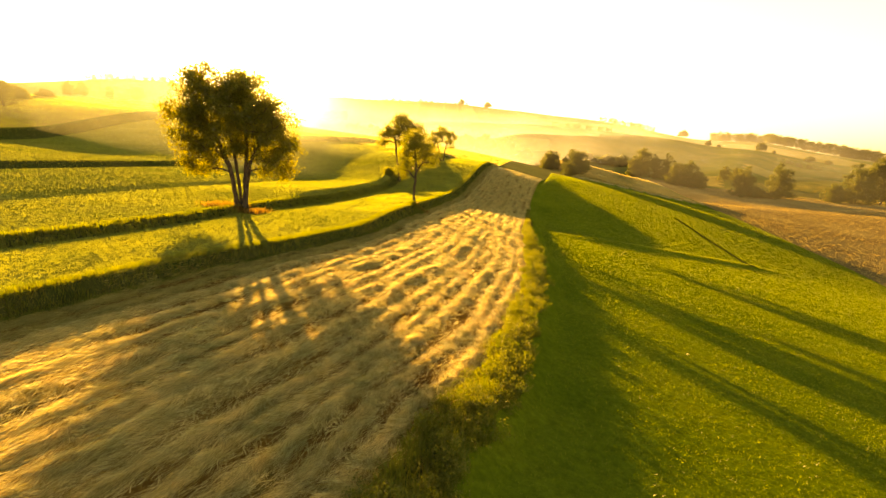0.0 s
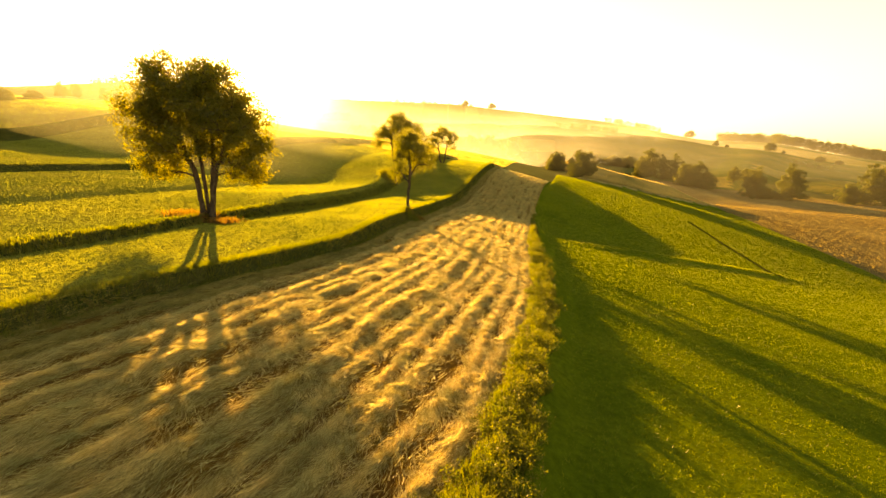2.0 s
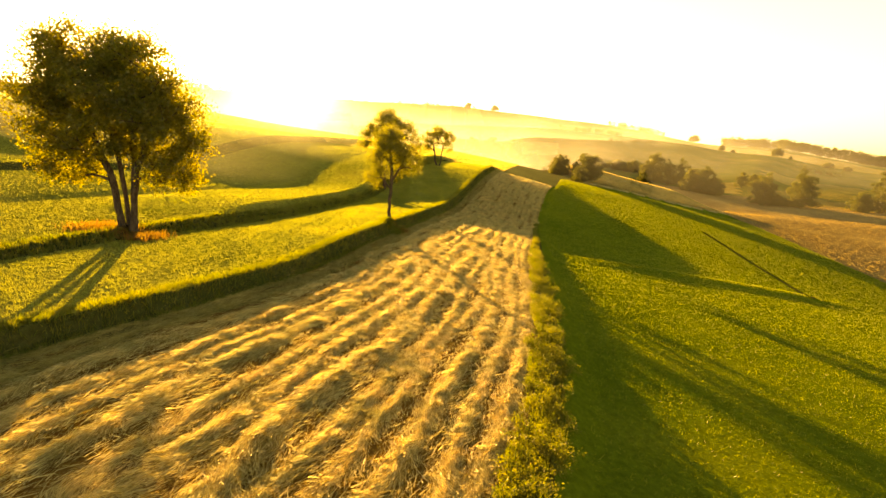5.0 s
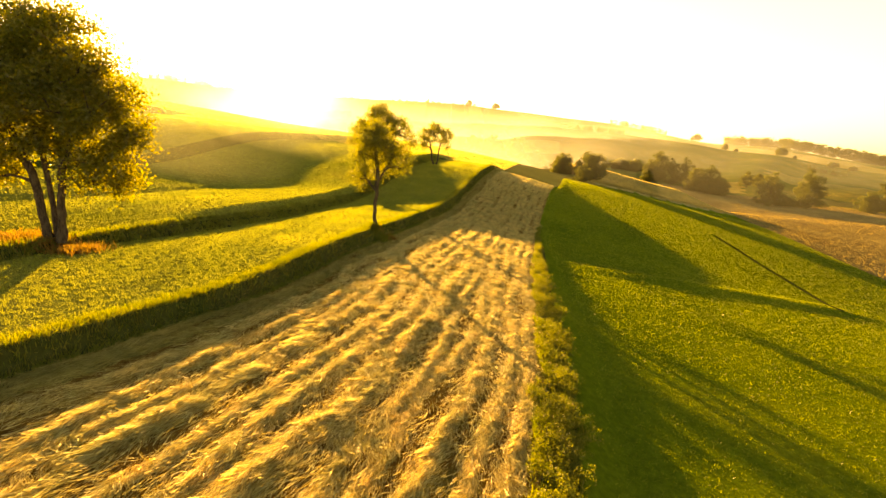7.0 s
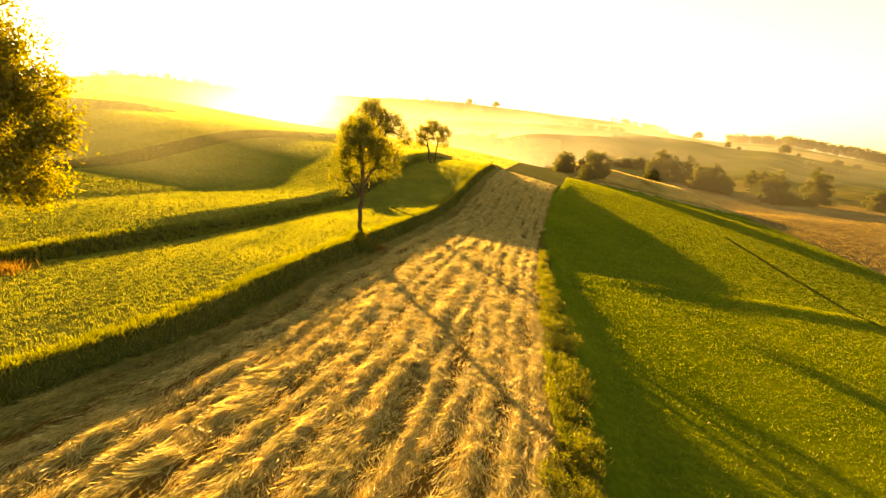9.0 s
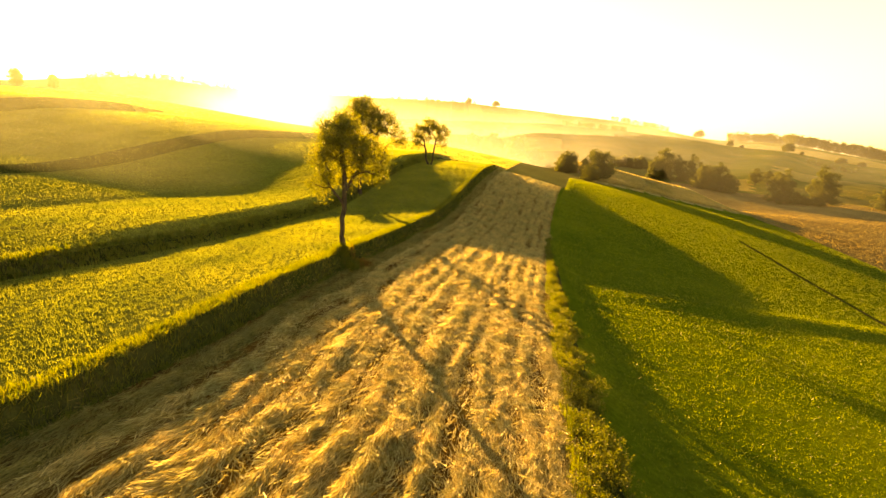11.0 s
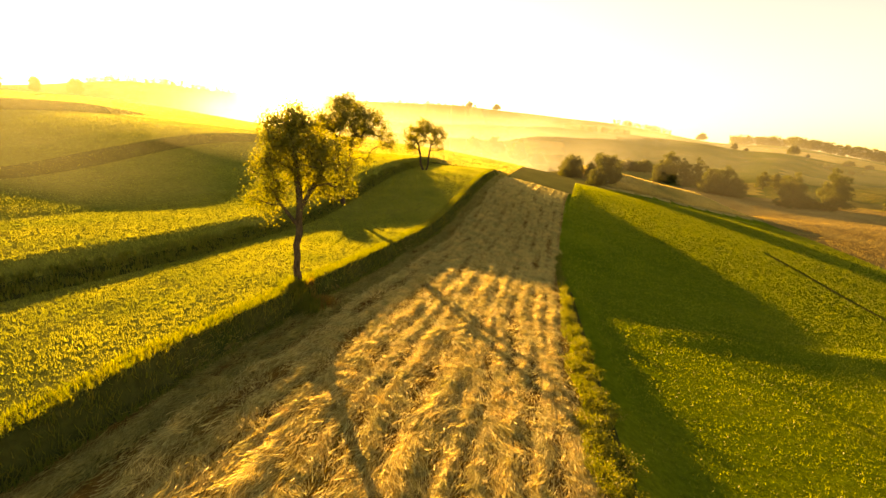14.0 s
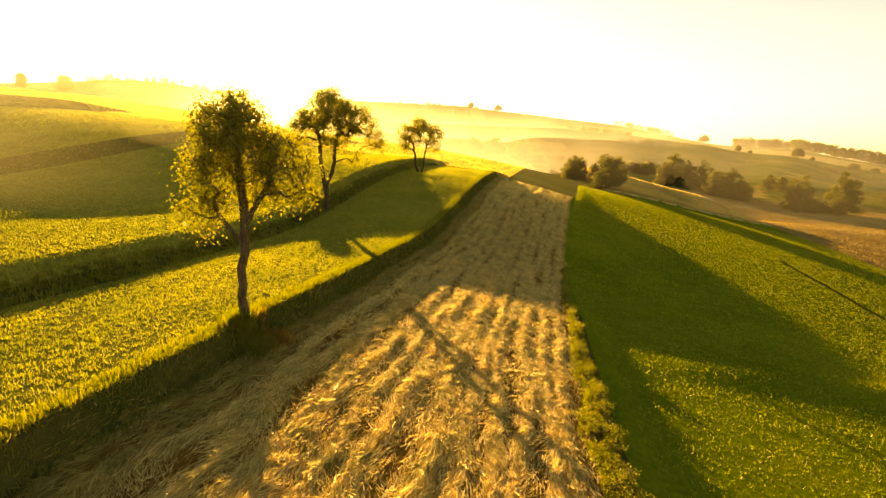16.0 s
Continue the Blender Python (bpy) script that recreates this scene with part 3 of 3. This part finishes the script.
# ---- grass and straw ----
x, y = between(330000, 1, shifted(bank_2, 0.1), shifted(hay_left, -0.35), 8, 128, 0.55, 0.7, 0.3)
blades("terrace_grass", x, y, (0.06 + 0.0007 * y) * np.clip(1 + 0.4 * patches(x, y, 0.7, 73) + 0.25 * patches(x, y * 0.4, 3, 74), 0.3, 2), 0.017 + 0.0004 * y, grass_lit, "sunlit yellow-green meadow grass on the terrace", "grass", 201)
furrow_line = lambda y: 49.6 + 0.19 * (y - 72) + 0.1 * np.sin(y / 3)
x, y = between(520000, 2, lambda y: hay_right(y) + 2.2 - 1.6 * step(60, 80, y), meadow_end, 3, 165, 0.6, 0.7, 0.3)
clear = (np.abs(x - furrow_line(y)) > 0.5) | (y < 69) | (y > 112)
x, y = x[clear], y[clear]
tuft = 1 + 0.4 * patches(x, y, 0.6, 71) + 0.3 * patches(x, y, 2.6, 72)
blades("meadow_grass", x, y, (0.06 + 0.0006 * y) * np.clip(tuft, 0.3, 2), 0.02 + 0.0006 * y, grass_green, "short green meadow grass with long tree shadows", "grass", 202, lean=1.0)
x, y = between(190000, 3, shifted(bank_3, 0), shifted(bank_2, -0.8), 10, 135, 0.4, 1.0, 0.3)
blades("upper_grass", x, y, 0.06 + 0.0006 * y, 0.02 + 0.0004 * y, grass_lit, "yellow-green grass on the second terrace", "grass", 203)
x, y = between(230000, 13, shifted(bank_5, -40), shifted(bank_3, 0), 20, 140, 0.4)
blades("upper_grass", x, y, 0.06 + 0.0006 * y, 0.03 + 0.0005 * y, grass_lit, "yellow-green grass on the upper terraces", "grass", 213)
x, y = between(60000, 9, shifted(bank_5, -70), shifted(hay_left, 2), 132, 225, 0.2, 3.0)
blades("crest_grass", x, y, 0.32, 0.3, grass_dry, "dry yellowish grass on the crest of the hill", "grass", 209)
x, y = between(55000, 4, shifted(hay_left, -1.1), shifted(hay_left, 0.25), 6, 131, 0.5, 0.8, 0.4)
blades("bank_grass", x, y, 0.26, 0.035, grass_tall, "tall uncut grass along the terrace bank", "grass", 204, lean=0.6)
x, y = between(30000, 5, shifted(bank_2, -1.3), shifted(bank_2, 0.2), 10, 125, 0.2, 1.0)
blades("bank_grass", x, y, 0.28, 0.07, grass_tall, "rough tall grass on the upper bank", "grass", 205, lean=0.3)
verge_low = lambda y: hay_right(y) - 0.35 + 0.5 * step(45, 75, y) - 0.25 * patches(0 * y, y, 4, 61)
verge_high = lambda y: hay_right(y) + 1.2 + 0.3 * patches(0 * y, y, 3, 62) + 0.4 * (1 - step(8, 30, y)) - 1.0 * step(45, 80, y)
x, y = between(60000, 6, verge_low, verge_high, 2, 82, 0.7, 1.3, 0.35)
blades("verge_grass", x, y, (0.34 - 0.002 * y) * (1 + 0.45 * patches(x, y, 2.4, 63)), 0.028, grass_tall, "weedy tall grass verge beside the cut hay", "grass", 206, lean=0.5)


def verge_clumps(count, seed):
    """Leafy weeds in uneven knee-high clumps along the verge."""
    r = np.random.default_rng(seed)
    y = 2 + 80 * r.random(count) ** 1.5
    lo, hi = verge_low(y), verge_high(y)
    x = lo + (hi - lo) * np.clip(r.normal(0.55, 0.27, count), 0, 1.1)
    tall = np.clip((0.42 + 0.26 * patches(x, y, 2.4, seed) + r.normal(0, 0.12, count)) * (1 - 0.5 * step(40, 75, y)), 0.12, 0.95)
    knots = 7
    up = r.random((count, knots))
    c = np.stack([x[:, None] + r.normal(0, 0.13, (count, knots)), y[:, None] + r.normal(0, 0.13, (count, knots)), height(x, y)[:, None] + tall[:, None] * (0.08 + 0.92 * up)], -1)
    me = leaves("verge_weeds", r, c.reshape(-1, 3), 18, (0.07, 0.07, 0.06), 0.06)
    me.materials.append(weed)
    return tagged(new("verge_weeds", me), "leafy green weeds in clumps along the verge", "weeds", kind="stuff")


verge_clumps(1300, 216)


def furrow_strip():
    """A narrow furrow across the meadow: a flat strip, its shade put into the colour."""
    y = np.linspace(70, 111, 120)
    x = furrow_line(y)
    half = 0.34 + 0.07 * np.sin(y * 1.7) + 0.05 * np.sin(y * 4.1)
    v = np.concatenate([np.stack([x - half, y, height(x - half, y) + 0.035], -1), np.stack([x + half, y, height(x + half, y) + 0.035], -1)])
    i = np.arange(119)
    me = quick_mesh("furrow", v, np.stack([i, i + 120, i + 121, i + 1], -1), 4)
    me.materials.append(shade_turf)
    return tagged(new("furrow", me), "narrow furrow across the green meadow, coloured dark as shaded", "furrow", kind="structure")


furrow_strip()
# ---- cut hay: swaths along the strip, and stubble between ----
def strip_at(u, y):
    return hay_left(y) + u * (hay_right(y) - hay_left(y))


def swath_line(u, y, seed):
    """Where a swath's middle runs; it wanders a little."""
    return strip_at(u, y) + 0.3 * patches(0 * y, y, 13, seed) + 0.07 * patches(0 * y, y, 2.5, seed + 50)


def swath_heap(off, u, wide, y, seed):
    """How high the hay lies at that share of the swath's half width, in uneven heaps."""
    x = strip_at(u, y) + off * wide
    big, small = patches(x * 1.6, y * 0.6, 2.8, seed + 5), patches(x, y, 0.7, seed + 9)
    return wide * np.exp(-(off / 0.55) ** 2) * np.clip(0.13 + 0.15 * big + 0.07 * small + 0.06 * patches(x, y, 0.45, seed + 15), 0.02, 0.5)


def swath_wide(wide, y, seed):
    return wide * (1 + 0.35 * patches(0 * y, y, 3.5, seed + 77))


def hay_swath(u, wide, count, seed):
    """A long loose row of cut hay: a matted, lumpy heap, and slips of straw that lie over it in tousled locks."""
    r = np.random.default_rng(seed)
    # below u = 0.12 the hay's colour carries the bank's shade
    root = tagged(new("hay_swath"), "thin swath of cut hay coloured for the bank's shade" if u < 0.12 else "long loose swath of dry golden cut hay", "hay", "swaths of cut hay")
    root.location = (float(strip_at(u, 40.0)), 40, float(height(strip_at(u, 40.0), 40.0)))
    rows = np.concatenate([np.arange(1, 60, 0.22), np.arange(60, 130, 0.5)])
    across = np.linspace(-1.25, 1.25, 13)
    yy, off = np.meshgrid(rows, across, indexing="ij")
    ww = swath_wide(wide, yy.ravel(), seed)
    x, y = swath_line(u, yy.ravel(), seed) + off.ravel() * ww, yy.ravel()
    z = height(x, y) - 0.03 + swath_heap(off.ravel(), u, wide, y, seed) * 0.9 + 0.02 * patches(x, y, 0.35, seed + 31)
    nx = len(across)
    i = (np.arange(len(rows) - 1)[:, None] * nx + np.arange(nx - 1)[None]).ravel()
    me = quick_mesh("hay_mat", np.stack([x, y, z], -1) - np.array(root.location), np.stack([i, i + 1, i + nx + 1, i + nx], -1), 4)
    me.polygons.foreach_set("use_smooth", np.ones(len(me.polygons), dtype=bool))
    part("hay_mat", me, matted_shaded if u < 0.12 else matted, root, "matted dull hay")
    y = 2 + 128 * r.random(count) ** 1.9
    off = np.clip(r.normal(0, 0.55, count), -1.5, 1.5)
    x = swath_line(u, y, seed) + off * swath_wide(wide, y, seed)
    lock, curl = patches(x, y, 0.9, seed + 9), patches(x, y, 3, 977)
    along = np.arctan2(np.ones(count), strip_at(u, y + 1) - strip_at(u, y)) + r.normal(0, 0.27, count) + 0.55 * lock + 0.5 * curl
    long = r.uniform(0.15, 0.62, count)
    roll = r.uniform(-1.5, 1.5, count)
    base = height(x, y) + 0.012
    z = base + swath_heap(off, u, wide, y, seed) * r.uniform(0.82, 1.12, count) + 0.05 * r.random(count) ** 2
    tilt = r.normal(0.02, 0.05, count) + 0.04 * patches(x, y, 0.8, seed + 21)
    dx, dy = np.cos(along) * long / 2, np.sin(along) * long / 2
    slip = r.uniform(0.006, 0.014, count) * (1 + y / 40)
    px, py, pz = -np.sin(along) * slip / 2 * np.cos(roll), np.cos(along) * slip / 2 * np.cos(roll), slip / 2 * np.sin(roll)
    v = np.stack([np.stack([x - dx + px, y - dy + py, z - tilt + pz], -1), np.stack([x - dx - px, y - dy - py, z - tilt - pz], -1), np.stack([x + dx, y + dy, z + tilt], -1)], axis=1)
    v[:, :, 2] = np.maximum(v[:, :, 2], base[:, None] + np.array([0, 0.012, 0.004])[None])
    me = quick_mesh("straw", (v - np.array(root.location)).reshape(-1, 3), np.arange(3 * count).reshape(count, 3), 3)
    part("straw", me, shaded_straw if u < 0.12 else straw, root, "loose straw in a shaded tone" if u < 0.12 else "loose golden straw")
    return root


for k, (u, wide) in enumerate(((0.03, 0.6), (0.085, 0.7), (0.145, 0.7), (0.22, 0.7), (0.28, 0.5), (0.35, 0.9), (0.43, 0.5), (0.50, 0.8), (0.59, 1.2), (0.68, 0.6), (0.74, 0.5), (0.81, 0.7), (0.88, 0.5), (0.95, 0.6))):
    hay_swath(u, 0.72 * wide, int((42000 + 52000 * wide) * (0.75 if u < 0.2 else 1)), 301 + k)


def loose_hay(count, seed):
    """Thin straw strewn over the whole strip, combed in drifting directions."""
    r = np.random.default_rng(seed)
    y = 2 + 128 * r.random(count) ** 1.8
    u = 0.14 + 0.86 * r.random(count)
    x = strip_at(u, y)
    keep = patches(x * 1.6, y * 0.5, 1.6, seed) + r.normal(0, 0.6, count) > -0.25
    x, y, u = x[keep], y[keep], u[keep]
    n = len(x)
    along = np.arctan2(np.ones(n), strip_at(u, y + 1) - strip_at(u, y)) + 0.8 * patches(x, y, 2.2, seed + 3) + r.normal(0, 0.5, n)
    long, slip = r.uniform(0.2, 0.6, n), r.uniform(0.008, 0.018, n) * (1 + y / 60)
    roll = r.uniform(-1.5, 1.5, n)
    dx, dy = np.cos(along) * long / 2, np.sin(along) * long / 2
    px, py, pz = -np.sin(along) * slip / 2 * np.cos(roll), np.cos(along) * slip / 2 * np.cos(roll), slip / 2 * np.sin(roll)
    z = height(x, y) + 0.03 + 0.05 * r.random(n)
    lift = np.abs(r.normal(0, 0.06, n))
    v = np.stack([np.stack([x - dx + px, y - dy + py, z + pz], -1), np.stack([x - dx - px, y - dy - py, z - pz], -1), np.stack([x + dx, y + dy, z + lift], -1)], axis=1)
    me = quick_mesh("loose_hay", v.reshape(-1, 3), np.arange(3 * n).reshape(n, 3), 3)
    me.materials.append(straw)
    return tagged(new("loose_hay", me), "thin loose straw strewn over the stubble", "hay", kind="stuff")


loose_hay(110000, 331)
x, y = between(75000, 7, shifted(hay_left, 0.2), shifted(hay_right, -0.1), 2, 130, 0.8, 0.5)
blades("stubble", x, y, 0.09, 0.025, stub, "short orange-brown stubble between the hay swaths", "stubble", 207, lean=0.6)
x, y = between(45000, 10, lambda y: np.full_like(y, 50.0), lambda y: 50 + np.clip((y - 173) / 0.31, 0, 58), 173, 232, 0.1, 2.0)
blades("ripe_stalks", x, y, 0.45, 0.3, stub_gold, "pale golden ripe field on the slope's crest", "crop", 210, lean=0.4)
x, y = between(90000, 8, shifted(meadow_end, 0.5), shifted(meadow_end, 190), 30, 335, 0.4, 3.0)
blades("far_stubble", x, y, 0.2, 0.18, stub, "brown stubble of the field down the slope", "stubble", 208, lean=0.6)


# ---- woods on the far ridge, and mist in the valley ----
def far_wood(name, far, b0, b1, deep, tall, count, label, seed):
    """A wood on a far hill, that many metres off between two bearings: many rounded crowns side by side."""
    r = np.random.default_rng(seed)
    way, off = np.radians(b0 + (b1 - b0) * r.random(count)), far + deep * r.random(count)
    cx, cy = 2 + off * np.sin(way), 15 + off * np.cos(way)
    top = tall * (0.7 + 0.3 * r.random(count))
    clumps = 11
    a, up = r.uniform(0, 6.283, (count, clumps)), r.random((count, clumps))
    reach = tall * 0.26 * np.sqrt(1 - (1.6 * up - 0.8) ** 2) * r.uniform(0.4, 1, (count, clumps))
    c = np.stack([cx[:, None] + reach * np.cos(a), cy[:, None] + reach * np.sin(a), (height(cx, cy) + 0)[:, None] + top[:, None] * (0.1 + 0.85 * up)], -1)
    me = leaves(name, r, c.reshape(-1, 3), 24, (tall * 0.075, tall * 0.075, tall * 0.055), tall * 0.075)
    me.materials.append(leaf_far)
    return tagged(new(name, me), label, "woodland", kind="stuff")


far_wood("distant_wood", 1090, 34.6, 47, 70, 21, 260, "hazy dark wood along the distant ridge", 401)
far_wood("distant_wood", 1150, 30, 34.6, 50, 22, 90, "pale hazy wood behind the distant ridge", 402)
far_wood("distant_wood", 1120, 18.5, 24.5, 40, 13, 70, "pale hazy row of trees on the distant ridge", 403)
far_wood("distant_wood", 1130, -37, -21, 60, 15, 150, "bright misty wood along the skyline", 404)
far_wood("distant_wood", 1120, -21, -14, 60, 24, 110, "bright misty wood along the skyline", 405)
far_wood("distant_wood", 1130, -13, 3, 60, 11, 90, "bright misty wood along the skyline", 406)
far_wood("distant_hedge", 600, 13, 20, 25, 7, 60, "dark hedge along the crest of the hill", 407)
far_wood("distant_hedge", 590, -17, -12, 30, 13, 40, "misty hedge on the hill across the valley", 408)
far_wood("distant_hedge", 545, 36.5, 40, 12, 5, 26, "low dark hedge on the hillside", 409)
tufts = np.random.default_rng(77)
for name, cx, cy, n, wide, tall, mat, label in (("russet_weeds", -17.7, 42.2, 1700, 1.2, 0.34, russet, "orange-brown weeds at the foot of the tree"), ("russet_weeds", -20.2, 41.8, 1500, 1.4, 0.3, russet, "orange-brown weeds at the foot of the tree"),
                                                ("russet_weeds", -2.7, 57.7, 900, 0.7, 0.42, russet, "orange-brown weeds on the terrace bank"), ("dark_weeds", -3.3, 56.9, 2200, 0.7, 0.5, grass_tall, "rough dark weeds round the trunk's foot"),
                                                ("base_shrub", -10.0, 86.5, 2600, 0.7, 1.2, leaf_light, "small leafy shrub beside the forked tree")):
    tx, ty = cx + tufts.normal(0, wide * 0.5, n), cy + tufts.normal(0, wide * 0.5, n)
    blades(name, tx, ty, tall, 0.07, mat, label, "weeds", 500 + n, lean=0.5)


def mist_bank(name, points, low, high, mat, label, rising=False):
    """A soft curtain of mist across the valley; it thins out upwards and at its ends."""
    n, m = 60, 14
    f = np.linspace(0, 1, n)
    pts = np.array(points, float)
    k = np.linspace(0, 1, len(pts))
    x, y = np.interp(f, k, pts[:, 0]), np.interp(f, k, pts[:, 1])
    g = np.linspace(0, 1, m)
    z0 = height(x, y) + low
    v = np.stack([np.repeat(x[:, None], m, 1), np.repeat(y[:, None], m, 1), z0[:, None] + high * g[None]], -1)
    i = (np.arange(n - 1)[:, None] * m + np.arange(m - 1)[None]).ravel()
    me = quick_mesh(name, v.reshape(-1, 3), np.stack([i, i + 1, i + m + 1, i + m], -1), 4)
    profile = np.sin(math.pi * g ** 0.7) if rising else (1 - g) ** 1.5
    dens = np.sin(math.pi * np.clip(f, 0, 1))[:, None] * profile[None]
    att = me.attributes.new("mist_share", "FLOAT", "POINT")
    att.data.foreach_set("value", dens.ravel().astype(np.float32))
    me.materials.append(mat)
    return tagged(new(name, me), label, "mist", kind="stuff")


mist = mist_matter("mist", 0.15, 90, 0.15, 0.85, (0.95, 0.93, 0.80))
mist_bank("valley_mist", [(-420, 265), (-200, 262), (-60, 258), (20, 258), (95, 272)], -3, 34, mist, "thin golden morning mist lying in the valley")
mist_bank("valley_mist", [(-560, 350), (-150, 350), (40, 350), (150, 385)], -3, 50, mist, "thin golden morning mist lying in the valley")
mist_bank("valley_mist", [(-700, 520), (-150, 520), (60, 520), (170, 530), (270, 545)], -3, 40, mist, "thin golden morning mist lying in the valley")
mist_bank("ridge_mist", [(-900, 760), (-150, 740), (150, 735), (380, 725), (620, 700)], -3, 60, mist, "pale golden haze before the distant ridge")
mist_bank("slope_haze", [(-8, 129), (40, 150), (90, 168), (200, 205), (340, 245)], 0.3, 30, mist_matter("slope_mist", 0.015, 60, tint=(0.95, 0.93, 0.72)), "thin golden haze over the far slope", True)
mist_bank("field_haze", [(-10, 330), (60, 372), (130, 385), (190, 372), (250, 352), (320, 350), (420, 350)], 0.5, 40, mist_matter("thin_haze", 0.05, 90, tint=(0.95, 0.93, 0.76)), "pale golden haze over the stubble field", True)
haze = mist_matter("haze", 0.13, 60, 0.5, 0.55, (0.94, 0.93, 0.56))
mist_bank("sunlit_haze", [(-120, 100), (-85, 85), (-57, 76), (-30, 70), (-13, 70)], 0.5, 20, haze, "faint sunlit morning haze over the terraces", True)
mist_bank("sunlit_haze", [(-130, 125), (-85, 111), (-52, 102), (-25, 96), (-9, 94)], 0.5, 22, haze, "faint sunlit morning haze over the terraces", True)
mist_bank("sunlit_haze", [(-130, 152), (-85, 139), (-42, 128), (0, 124), (25, 140)], 0.5, 24, haze, "faint sunlit morning haze over the terraces", True)
